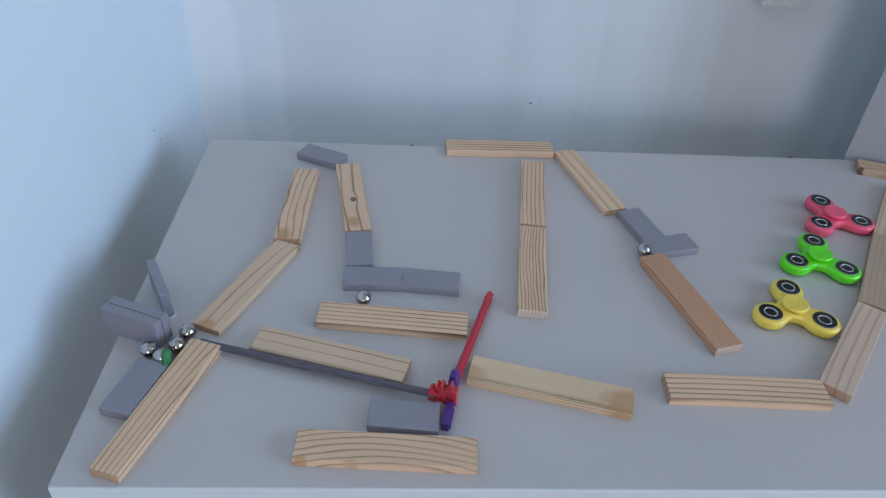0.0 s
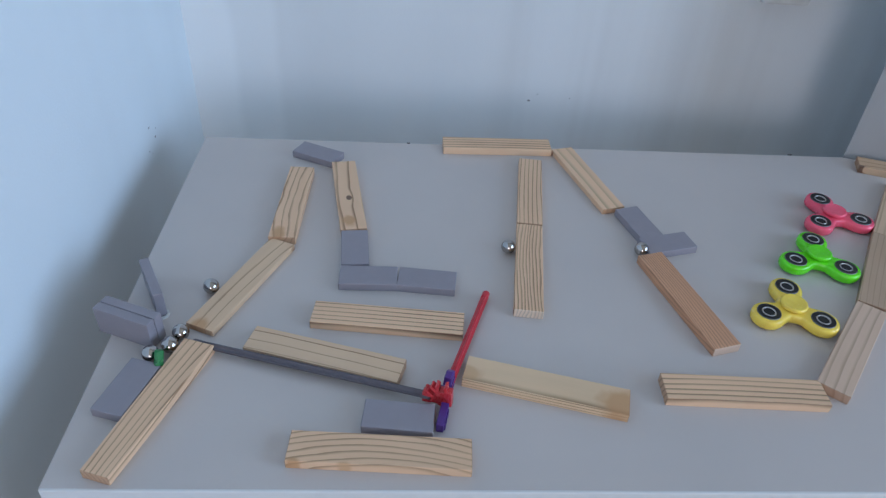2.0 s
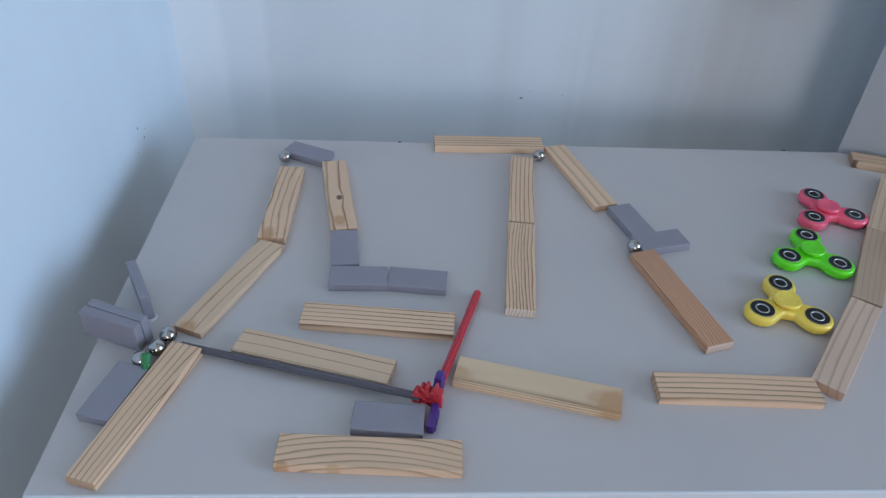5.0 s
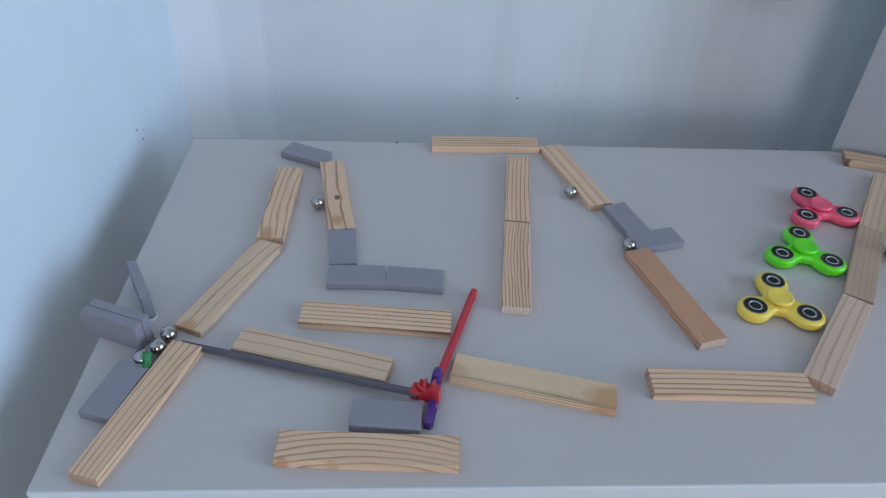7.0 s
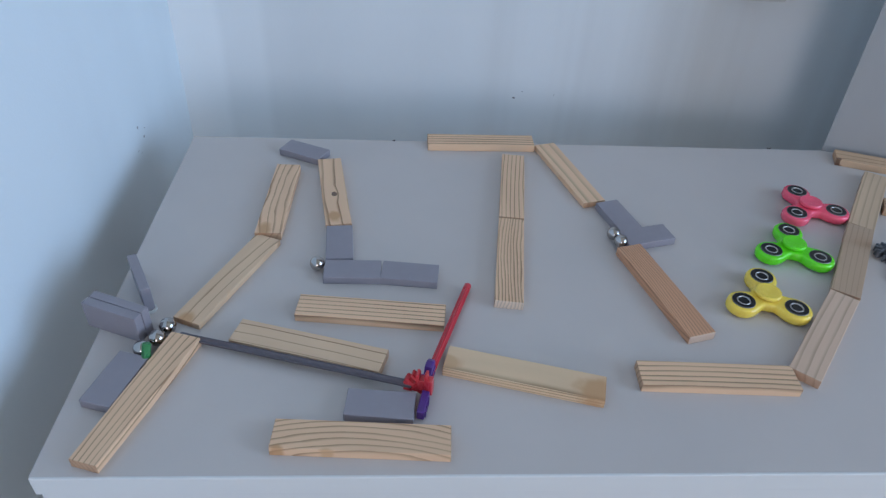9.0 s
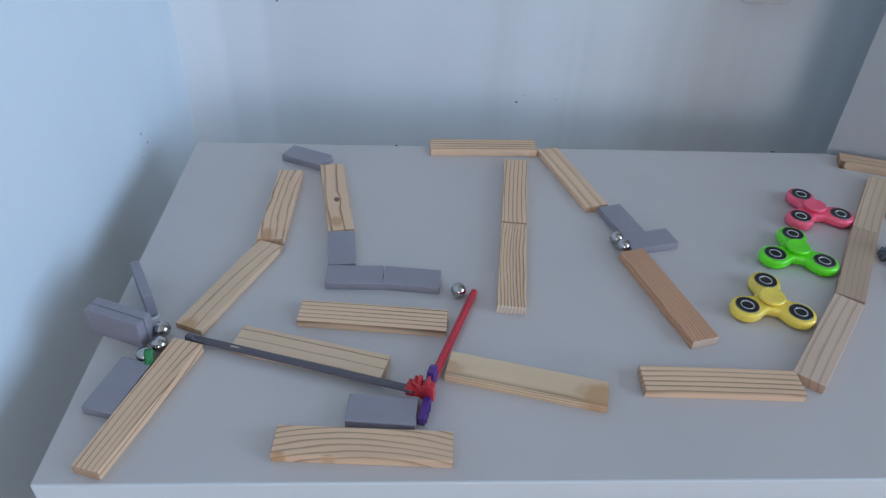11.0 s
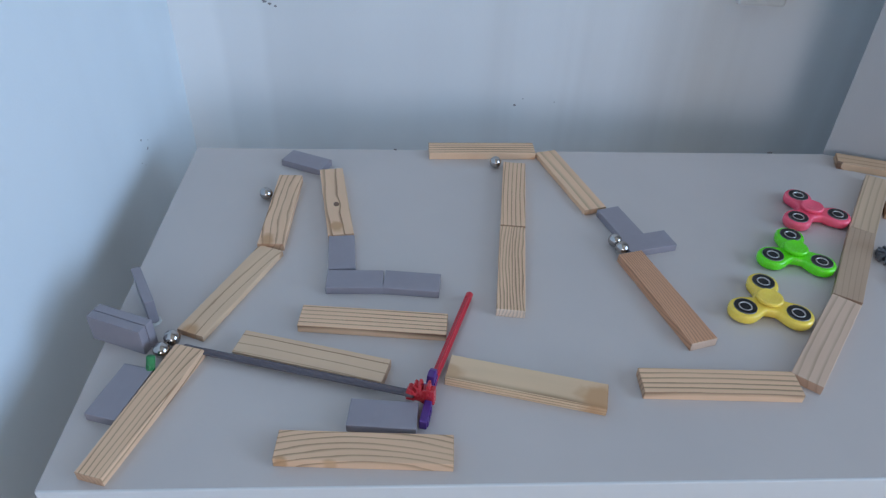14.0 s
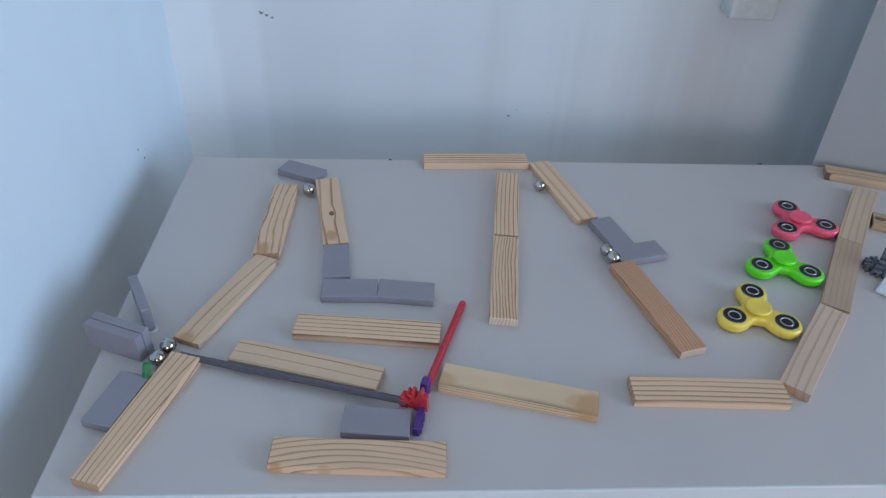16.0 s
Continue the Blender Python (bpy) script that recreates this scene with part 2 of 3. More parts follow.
structure("floor", FLOOR_BOARD, (WALL_X - 0.1, ROOM_X + 0.1, ROOM_Y - 0.1, WALL_Y + 0.1, FLOOR - 0.1, FLOOR), "brown wooden floor of the room")
structure("ceiling", CEIL_PAINT, (WALL_X - 0.1, ROOM_X + 0.1, ROOM_Y - 0.1, WALL_Y + 0.1, CEILING, CEILING + 0.1), "plain cream painted ceiling")
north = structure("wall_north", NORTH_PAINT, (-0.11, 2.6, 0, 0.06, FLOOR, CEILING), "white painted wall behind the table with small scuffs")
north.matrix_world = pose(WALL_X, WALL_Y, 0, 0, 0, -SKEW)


def on_north(x):
    """Where the back wall's face lies at x."""
    return WALL_Y - (x - WALL_X) * math.tan(radians(SKEW))


structure("wall_west", WHITE_WALL, (WALL_X - 0.1, WALL_X, ROOM_Y, WALL_Y, FLOOR, CEILING), "white painted side wall beside the table")


def walls_with_windows():
    bm = bmesh.new()
    x0, x1 = ROOM_X, ROOM_X + 0.1
    add_box(bm, x0, x1, ROOM_Y, WIN_Y[0], FLOOR, CEILING)
    add_box(bm, x0, x1, WIN_Y[1], WALL_Y, FLOOR, CEILING)
    add_box(bm, x0, x1, WIN_Y[0], WIN_Y[1], FLOOR, WIN_Z[0])
    add_box(bm, x0, x1, WIN_Y[0], WIN_Y[1], WIN_Z[1], CEILING)
    tagged(link_mesh("wall_east", bm, ROOM_PAINT), "beige wall with the window opening", "wall", kind="structure")
    bm = bmesh.new()
    y0, y1 = ROOM_Y - 0.1, ROOM_Y
    add_box(bm, WALL_X - 0.1, SOUTH_X[0], y0, y1, FLOOR, CEILING)
    add_box(bm, SOUTH_X[1], ROOM_X + 0.1, y0, y1, FLOOR, CEILING)
    add_box(bm, SOUTH_X[0], SOUTH_X[1], y0, y1, FLOOR, SOUTH_Z[0])
    add_box(bm, SOUTH_X[0], SOUTH_X[1], y0, y1, SOUTH_Z[1], CEILING)
    tagged(link_mesh("wall_south", bm, ROOM_PAINT), "beige wall with a window opening", "wall", kind="structure")


walls_with_windows()


def oblique_wall():
    """The short white wall that runs forward at the far end of the table."""
    bm = bmesh.new()
    # Length and height out of view are set to shade the back wall.
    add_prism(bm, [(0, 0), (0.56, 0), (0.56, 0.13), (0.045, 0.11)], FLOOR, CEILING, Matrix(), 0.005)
    ob = tagged(link_mesh("wall_northeast", bm, SHADED_WALL), "white wall, greyed for shade, meeting the table end at an angle", "wall", kind="structure")
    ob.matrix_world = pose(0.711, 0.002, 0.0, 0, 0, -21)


oblique_wall()


# ---- the table ----
def table():
    root = tagged(new("table"), "white laminate table with a rounded front edge", "table")
    bm = bmesh.new()
    back = 0.002 - 0.239 * math.tan(radians(21))
    add_prism(bm, [(0, -0.4274), (0.95, -0.4274), (0.95, back - 0.001), (0.710, 0.0), (0.0, 0.0030)], -0.016, 0, Matrix(), 0.0005)
    part("tabletop", bm, LAMINATE, root)
    # Strip added for the bright highlight along the front edge.
    bm = bmesh.new()
    add_box(bm, 0.0005, 0.949, -0.4290, -0.4264, -0.0162, 0.0002, 0.0010, 3)
    part("edge_highlight", bm, LIT_FRONT, root, "front edge strip whitened for its highlight")
    bm = bmesh.new()
    add_box(bm, 0.0015, 0.945, -0.4262, -0.404, -0.14, -0.0165, 0.0015)
    part("drawer_front", bm, LIT_FRONT, root)
    bm = bmesh.new()
    add_box(bm, 0.03, 0.70, -0.403, -0.01, -0.14, -0.0165)
    part("drawer_box", bm, LAMINATE, root)
    for x in (0.05, 0.90):
        for y in (-0.39, -0.20):
            bm = bmesh.new()
            add_box(bm, x - 0.02, x + 0.02, y - 0.02, y + 0.02, FLOOR, -0.1405, 0.002)
            part("leg", bm, LAMINATE, root)


table()


# ---- wooden planks ----
PL, PW, PH = 0.1175, 0.0237, 0.0079
PINE, PINE_LINE = (0.71, 0.485, 0.30), (0.29, 0.14, 0.065)


def along(p, q, length, width):
    """The pose of a piece whose left long edge, seen along it, starts at p and runs towards q."""
    a = math.atan2(q[1] - p[1], q[0] - p[0])
    cx = (p[0] + q[0]) / 2 + math.sin(a) * width / 2
    cy = (p[1] + q[1]) / 2 - math.cos(a) * width / 2
    return cx, cy, math.degrees(a)


def plank(p, q, mat, label, thick=PH, wane=0.0):
    bm = bmesh.new()
    add_box(bm, -PL / 2, PL / 2, -PW / 2, PW / 2, 0, thick, 0.0005, 2)
    for v in bm.verts:      # planed wood is never quite true
        if wane and v.co.y < 0:
            v.co.y += wane * (0.5 - v.co.x / PL)
        v.co.z += 0.00015 * math.sin(40 * v.co.x + 9 * p[0]) if v.co.z > thick / 2 else 0
    ob = tagged(link_mesh("wooden_plank", bm, mat), label, "plank", "planks of the marble run")
    cx, cy, a = along(p, q, PL, PW)
    ob.matrix_world = pose(cx, cy, 0, 0, 0, a)
    return ob


def fine(name, seed, **more):
    s = dict(base=PINE, line=PINE_LINE, pitch=0.0036, pith=(0.05, -0.02), warp=0.003, hard=0.55, seed=seed)
    s.update(more)
    return wood(name, **s)


plank((0.1462, -0.3881), (0.2635, -0.3942), fine("pine bold arched grain", 3.1, pitch=0.0043, pith=(-0.05, -0.02), warp=0.006, hard=0.5, bow=2.2, line=(0.40, 0.23, 0.125), patch=(-0.054, -0.0125, 0.0045), patch2=(-0.022, -0.0135, 0.0042)), "pine plank with bold arched grain lying flat")
plank((0.1480, -0.2636), (0.2649, -0.2750), fine("pine straight stripes", 7.7, pitch=0.0043, pith=(-0.06, -0.01), warp=0.0015, hard=0.42, line=(0.15, 0.07, 0.035)), "pine plank with straight dark stripes lying flat")
plank((0.2655, -0.3204), (0.3789, -0.3510), fine("pine pale resin ends", 1.9, pitch=0.0026, pith=(0.004, -0.05), warp=0.002, hard=0.5, line=(0.30, 0.165, 0.08), patch=(0.053, -0.003, 0.015), patch2=(-0.056, -0.004, 0.009), base=(0.67, 0.495, 0.305)), "pale pine plank with brown resin stains at the ends")
plank((0.4045, -0.3349), (0.5219, -0.3399), fine("pine wide stripes", 5.4, pitch=0.0045, pith=(-0.06, -0.015), warp=0.003, hard=0.55, line=(0.29, 0.165, 0.09)), "pine plank with wide brown stripes lying flat")
plank((0.3202, -0.1520), (0.3354, -0.0355), fine("pine fine lines", 9.3, pitch=0.0042, pith=(0.06, 0.01), warp=0.0025, hard=0.4), "pale pine plank with fine straight lines, ending at the rear plank")
plank((0.3046, -0.2699), (0.3198, -0.1534), fine("pine dense lines", 2.6, pitch=0.0029, pith=(0.06, 0.01), warp=0.0065, hard=0.7, end=(0.80, 0.68, 0.56), line=(0.24, 0.115, 0.055)), "pine plank with dense wavy grain lines")
plank((0.3968, -0.0055), (0.4298, -0.1182), fine("pine grooved", 4.8, pitch=0.0105, pith=(0.045, 0.0), warp=0.002, hard=0.65, line=(0.50, 0.33, 0.19)), "thin pale pine plank with broad soft stripes lying aslant", 0.0058)
plank((0.4454, -0.1914), (0.4765, -0.3047), fine("reddish pine", 6.2, base=(0.57, 0.31, 0.175), end=(0.72, 0.58, 0.46), line=(0.34, 0.165, 0.085), pitch=0.0021, pith=(0.06, -0.03), warp=0.006, hard=0.6, slant=0.02), "reddish brown wooden plank with dense grain")
plank((0.0233, -0.4194), (0.0574, -0.3070), fine("pine long stripes", 8.5, pitch=0.0037, pith=(0.05, -0.03), warp=0.004, hard=0.42, slant=0.085, line=(0.33, 0.18, 0.09)), "pine plank with long brown stripes near the front corner", wane=0.0042)
plank((0.0972, -0.1825), (0.1005, -0.0650), fine("pine curly", 11.2, pitch=0.0052, pith=(-0.03, -0.02), warp=0.014, hard=0.35, patch=(-0.052, 0.004, 0.008)), "pine plank with curly grain and a stained end")
plank((0.0530, -0.2887), (0.0994, -0.1805), fine("pine two lines", 12.9, pitch=0.0095, pith=(0.05, 0.0), warp=0.006, hard=0.25, slant=0.07, patch=(-0.0575, 0.0015, 0.0085), base=(0.66, 0.475, 0.30)), "pale pine plank with few grain lines, thinner than the rest", 0.0056)
plank((0.1595, -0.1703), (0.1407, -0.0543), fine("pine knotty", 10.4, pitch=0.0080, pith=(0.022, -0.012), warp=0.006, hard=0.35, knot=(-0.008, 0.000, 0.0028), patch=(-0.045, 0.003, 0.008)), "pine plank with a small dark knot")
plank((0.2556, 0.0050), (0.3730, 0.0066), fine("pine close stripes", 14.3, pitch=0.0048, pith=(0.07, -0.01), warp=0.002, hard=0.7), "pine plank with close stripes along the rear edge")
plank((0.1072, -0.2926), (0.2203, -0.3250), fine("pine pale plain", 15.8, pitch=0.0088, pith=(0.05, 0.0), warp=0.003, hard=0.2, base=(0.63, 0.46, 0.295)), "pale pine plank with thin dark lines beside the grey rod")
plank((0.5195, -0.3412), (0.5955, -0.2515), fine("pine greyish stripes", 16.6, pitch=0.0066, pith=(0.05, -0.01), hard=0.5, base=(0.62, 0.455, 0.325), line=(0.45, 0.30, 0.20)), "pine plank with soft brown stripes, dark end grain")
plank((0.5962, -0.2510), (0.6607, -0.1530), fine("tan plain wood", 18.1, base=(0.46, 0.33, 0.22), line=(0.36, 0.24, 0.15), pitch=0.004, hard=0.3), "plain tan wooden plank behind the spinners")
plank((0.6612, -0.1525), (0.7287, -0.0565), fine("pine blurred stripes", 19.5, pitch=0.006, pith=(0.04, -0.01), hard=0.5, base=(0.58, 0.43, 0.28), line=(0.42, 0.28, 0.17)), "pine plank with brown stripes at the end of the table")
plank((0.7176, -0.0100), (0.8279, -0.0504), fine("pine orange", 20.7, base=(0.56, 0.38, 0.23), pitch=0.007, hard=0.3, knot=(-0.0575, -0.0105, 0.003)), "orange-toned wooden plank beside the white wall")
plank((0.722, -0.108), (0.826, -0.162), fine("pine brown knot", 22.7, base=(0.45, 0.31, 0.19), pitch=0.004, knot=(-0.052, 0.0, 0.004)), "brown wooden plank with a knotty end")


# ---- grey dominoes ----
DL, DW, DT = 0.048, 0.0236, 0.0075


def domino_mesh():
    bm = bmesh.new()
    add_box(bm, -DL / 2, DL / 2, -DW / 2, DW / 2, 0, DT, 0.0007, 3)
    me = bpy.data.meshes.new("domino")
    bm.to_mesh(me)
    bm.free()
    me.materials.append(DOMINO)
    return me


DOMINO_MESH = domino_mesh()


def domino(p, q, label, on_edge=False):
    ob = tagged(new("domino", DOMINO_MESH), label, "domino", "grey dominoes of the marble run")
    if on_edge:
        cx, cy, a = along(p, q, DL, DT)
        side = Matrix.Translation((cx, cy, DW / 2)) @ pose(0, 0, 0, 0, 0, a) @ pose(0, 0, 0, 90, 0, 0) @ pose(0, 0, -DT / 2)
        ob.matrix_world = side
    else:
        cx, cy, a = along(p, q, DL, DW)
        ob.matrix_world = pose(cx, cy, 0, 0, 0, a)
    return ob


domino((0.1636, -0.2188), (0.2116, -0.2192), "grey plastic domino lying flat beside another")
domino((0.2134, -0.2192), (0.2611, -0.2245), "grey plastic domino lying flat beside another")
domino((0.1637, -0.2180), (0.1600, -0.1701), "grey plastic domino lying flat against a plank end")
domino((0.4411, -0.1190), (0.4547, -0.1650), "grey plastic domino lying flat beside steel balls")
domino((0.4293, -0.1711), (0.4758, -0.1592), "grey plastic domino lying flat across another")
domino((0.1082, -0.0127), (0.1514, -0.0335), "grey plastic domino lying aslant at the rear edge")
domino((0.1926, -0.3612), (0.2404, -0.3657), "grey plastic domino lying flat beside the lever")
domino((0.0125, -0.3725), (0.0255, -0.3262), "grey plastic domino lying flat beside a plank")
domino((-0.007, -0.2865), (0.0375, -0.3045), "grey plastic domino standing on its long edge", True)
domino((-0.004, -0.2792), (0.0405, -0.2972), "grey plastic domino standing on its long edge", True)
domino((0.0290, -0.2788), (0.0067, -0.2378), "grey plastic domino standing alone on its long edge", True)


def lit_edge_crescent():
    """A small open ring, added as the lit edge at the lone domino's near end."""
    bm = bmesh.new()
    n, r0, r1 = 14, 0.0042, 0.0056
    loops = []
    for i in range(n):
        a = radians(-170 + 220 * i / (n - 1))
        c, d = math.cos(a), math.sin(a)
        loops.append([bm.verts.new((r * c, r * d, z)) for r, z in ((r0, 0), (r1, 0), (r1, 0.0022), (r0, 0.0022))])
    for a, b in zip(loops, loops[1:]):
        for i in range(4):
            bm.faces.new((a[i], a[(i + 1) % 4], b[(i + 1) % 4], b[i]))
    bm.faces.new(loops[0])
    bm.faces.new(loops[-1][::-1])
    ob = tagged(link_mesh("domino_lit_edge", bm, SOCKET), "white crescent standing in for the lit edge of a domino", "ring")
    ob.location = (0.0312, -0.2752, 0)


lit_edge_crescent()


# ---- lever of rods and connectors ----
HUB = Vector((0.2455, -0.3615, 0.0))


def add_rod(bm, length, radius, m=Matrix()):
    """A ribbed construction rod along x: cross-shaped shaft, round collars at both ends."""
    n = 16
    prof = [radius * (1.0 if k % 4 in (0, 1) else 0.58) for k in range(n)]
    stations = [(0, 0.85, True), (0.0008, 1, True), (0.006, 1, True), (0.0075, 1, False), (length - 0.0075, 1, False), (length - 0.006, 1, True), (length - 0.0008, 1, True), (length, 0.85, True)]
    rings = []
    for x, s, full in stations:
        ring = []
        for k in range(n):
            a = 6.283185 * k / n
            r = radius * s if full else prof[k] * s
            ring.append(bm.verts.new(m @ Vector((x, r * math.cos(a), r * math.sin(a)))))
        rings.append(ring)
    for a, b in zip(rings, rings[1:]):
        for i in range(n):
            bm.faces.new((a[i], a[(i + 1) % n], b[(i + 1) % n], b[i]))
    bm.faces.new(rings[0][::-1])
    bm.faces.new(rings[-1])


def add_clip(bm, angle, m, thick=0.0062):
    """One snap socket of a connector: two prongs and a web, pointing outwards at an angle in its plane."""
    t = m @ pose(0, 0, 0, 0, 0, angle)
    h = thick / 2
    add_prism(bm, [(0.0035, -0.0012), (0.0075, -0.0012), (0.0075, 0.0012), (0.0035, 0.0012)], -h, h, t)
    for s in (1, -1):
        pr = [(0.0065, 0.0008 * s), (0.0085, 0.0022 * s), (0.0125, 0.0016 * s), (0.0142, 0.0024 * s), (0.0142, 0.0040 * s), (0.0080, 0.0040 * s)]
        add_prism(bm, pr if s > 0 else pr[::-1], -h, h, t, 0.0003)


def lever():
    root = tagged(new("lever"), "lever of a dark grey rod, a red rod and connectors", "lever")
    root.location = HUB
    grey_end = Vector((0.0635, -0.3083, 0.0045))
    red_end = Vector((0.2845, -0.2475, 0.0045))
    for name, end, mat, label in (("grey_rod", grey_end, ROD_GREY, "dark grey ribbed plastic rod"), ("red_rod", red_end, ROD_RED, "red ribbed plastic rod")):
        start = Vector((0, 0, 0.0085 if name == "grey_rod" else 0.0075))
        d = end - HUB - start
        d = d.normalized()
        start = start + d * 0.009
        bm = bmesh.new()
        turn = d.to_track_quat("X", "Z").to_matrix().to_4x4()
        add_rod(bm, (end - HUB - start).length, 0.0031, Matrix.Translation(start) @ turn)
        part(name, bm, mat, root, label)
    grey_a = math.degrees(math.atan2(grey_end.y - HUB.y, grey_end.x - HUB.x))
    red_a = math.degrees(math.atan2(red_end.y - HUB.y, red_end.x - HUB.x))
    # red fan connector, upright in the plane of the grey rod
    bm = bmesh.new()
    up = pose(0, 0, 0.0085, 0, 0, grey_a) @ pose(0, 0, 0, 90, 0, 0)
    add_lathe(bm, [(0, -0.0031), (0.0048, -0.0031), (0.0048, 0.0031), (0, 0.0031)], 16, up)
    add_prism(bm, [(0.002, -0.003), (0.008, -0.003), (0.007, 0.004), (0.002, 0.009), (-0.0062, 0.0095), (-0.0066, -0.004)], -0.0031, 0.0031, up, 0.0004)
    fan = part("red_connector", bm, CLIP_RED, root, "glossy red fan-shaped connector")
    for a in (0, 42, 84):
        bm = bmesh.new()
        add_clip(bm, a, up)
        part("prong", bm, CLIP_RED, fan)
    # purple connector in the plane of the red rod, its slot round the red one
    bm = bmesh.new()
    up = pose(0.001, 0.003, 0.0095, 0, 0, red_a) @ pose(0, 0, 0, 90, 0, 0)
    add_lathe(bm, [(0, -0.0034), (0.0050, -0.0034), (0.0054, 0), (0.0050, 0.0034), (0, 0.0034)], 16, up @ pose(0.0, 0.001, 0))
    add_clip(bm, 0, up, 0.0068)
    add_prism(bm, [(0.004, 0.002), (0.013, 0.002), (0.0155, 0.0055), (0.0150, 0.0090), (0.0115, 0.0108), (0.006, 0.0098)], -0.0028, 0.0028, up, 0.0011)
    part("purple_connector", bm, PURPLE, root, "dark purple slotted connector")
    bm = bmesh.new()
    lie = pose(0.0025, 0.001, 0.0042, 0, 0, red_a + 180 + 6)
    add_box(bm, 0.002, 0.0240, -0.0027, 0.0027, -0.0038, 0.0044, 0.0009, 3, lie)
    for x in (0.0105, 0.0155, 0.0205):
        add_box(bm, x - 0.0014, x + 0.0014, 0.0026, 0.0036, -0.003, 0.0034, 0, 2, lie)
    part("purple_arm", bm, PURPLE, root, "dark purple notched arm")
    return root


LEVER = lever()


def short_rod():
    bm = bmesh.new()
    add_rod(bm, 0.0160, 0.0032)
    ob = tagged(link_mesh("short_rod", bm, GREEN_ROD), "short green plastic rod leaning beside the steel balls", "rod")
    ob.matrix_world = Matrix.Translation((0.0452, -0.3345, 0.0014)) @ Vector((0.0010, 0.0080, 0.0145)).to_track_quat("X", "Z").to_matrix().to_4x4()


short_rod()


# ---- steel balls ----
BALL_R = 0.0063


def ball(x, y, label):
    bm = bmesh.new()
    bmesh.ops.create_uvsphere(bm, u_segments=40, v_segments=24, radius=BALL_R)
    ob = tagged(link_mesh("steel_ball", bm, STEEL, smooth=True), label, "ball", "steel balls")
    ob.location = (x, y, BALL_R)
    return ob


BALL_S = ball(0.181, -0.258, "polished steel ball rolling along the planks")
BALL_R1 = ball(0.052, -0.299, "polished steel ball let go by the lever")
BALL_U = ball(0.048, -0.313, "polished steel ball waiting in the queue")
BALL_Q3 = ball(0.040, -0.3245, "polished steel ball waiting beside the green rod")
BALL_Q4 = ball(0.030, -0.318, "polished steel ball at the end of the queue")
BALL_T = ball(0.429, -0.186, "polished steel ball at rest against a plank end")


# ---- fidget spinners ----
def spinner(x, y, turn, mat, colour):
    root = tagged(new("fidget_spinner"), f"{colour} three-armed fidget spinner with black bearings", "spinner", "fidget spinners")
    root.matrix_world = pose(x, y, 0, 0, 0, turn)
    R, r, waist = 0.0244, 0.0123, 0.0078
    # outline: three round lobes joined by concave flanks
    def field(px, py):
        v = 0.0
        best = 9.0
        for k in range(3):
            a = radians(120 * k)
            best = min(best, math.hypot(px - R * math.cos(a), py - R * math.sin(a)) - r)
            ux, uy = math.cos(a), math.sin(a)
            s = min(max(px * ux + py * uy, 0), R)
            arm = math.hypot(px - s * ux, py - s * uy) - waist
            h = max(0.010 - abs(best - arm), 0) / 0.010
            best = min(best, arm) - h * h * 0.010 / 4
        return best
    def ring(inset, n=120):
        """The outline drawn in by a distance."""
        out = []
        for i in range(n):
            a = 6.283185 * i / n
            lo, hi = 0.0, 0.05
            for _ in range(24):
                mid = (lo + hi) / 2
                lo, hi = (mid, hi) if field(mid * math.cos(a), mid * math.sin(a)) < -inset else (lo, mid)
            out.append((lo * math.cos(a), lo * math.sin(a)))
        return out

    bm = bmesh.new()
    levels = [(0.0024, 0.0012), (0.0010, 0.0017), (0.0002, 0.0032), (0.0, 0.0060), (0.0003, 0.0086), (0.0010, 0.0097), (0.0020, 0.0101), (0.0028, 0.0102)]
    loops = [[bm.verts.new((x, y, z)) for x, y in ring(inset)] for inset, z in levels]
    for a, b in zip(loops, loops[1:]):
        for i in range(len(a)):
            j = (i + 1) % len(a)
            bm.faces.new((a[i], a[j], b[j], b[i]))
    bm.faces.new(loops[0][::-1])
    bm.faces.new(loops[-1])
    part("body", bm, mat, root, smooth=True)
    for k in range(3):
        a = radians(120 * k)
        m = Matrix.Translation((R * math.cos(a), R * math.sin(a), 0.0))
        bm = bmesh.new()
        add_lathe(bm, [(0.0056, 0.0100), (0.0058, 0.0109), (0.0090, 0.0109), (0.0092, 0.0102)], 32, m)
        b = part("bearing", bm, BLACK_STEEL, root, "black ring weight set in an arm")
        bm = bmesh.new()
        add_lathe(bm, [(0.0090, 0.0100), (0.0091, 0.0110), (0.0094, 0.0110), (0.0096, 0.0098)], 32, m)
        part("outer_race", bm, DARK_RACE, b, "thin dark metal ring", True)
        bm = bmesh.new()
        add_lathe(bm, [(0.0045, 0.0100), (0.0047, 0.0111), (0.0054, 0.0111), (0.0056, 0.0100)], 32, m)
        part("inner_race", bm, CHROME, b, "chrome inner ring", True)
        bm = bmesh.new()
        add_lathe(bm, [(0, 0.0104), (0.0045, 0.0104), (0.0045, 0.0098)], 24, m)
        part("core", bm, BLACK_STEEL, b, "black core")
    bm = bmesh.new()
    add_lathe(bm, [(0, 0.0), (0.0095, 0.0), (0.0104, 0.0008), (0.0104, 0.0022), (0.006, 0.003), (0.006, 0.0112), (0.0100, 0.0112), (0.0107, 0.0118), (0.0108, 0.0136), (0.0103, 0.0144), (0.0092, 0.0147), (0.0080, 0.0144), (0, 0.0140)], 48)
    part("centre_cap", bm, mat, root, f"round {colour} finger cap")


spinner(0.5344, -0.2626, 78.4, YELLOW, "yellow")
spinner(0.5871, -0.1942, 75.9, LIME, "lime green")
spinner(0.6339, -0.1267, 95.9, PINK, "pink")


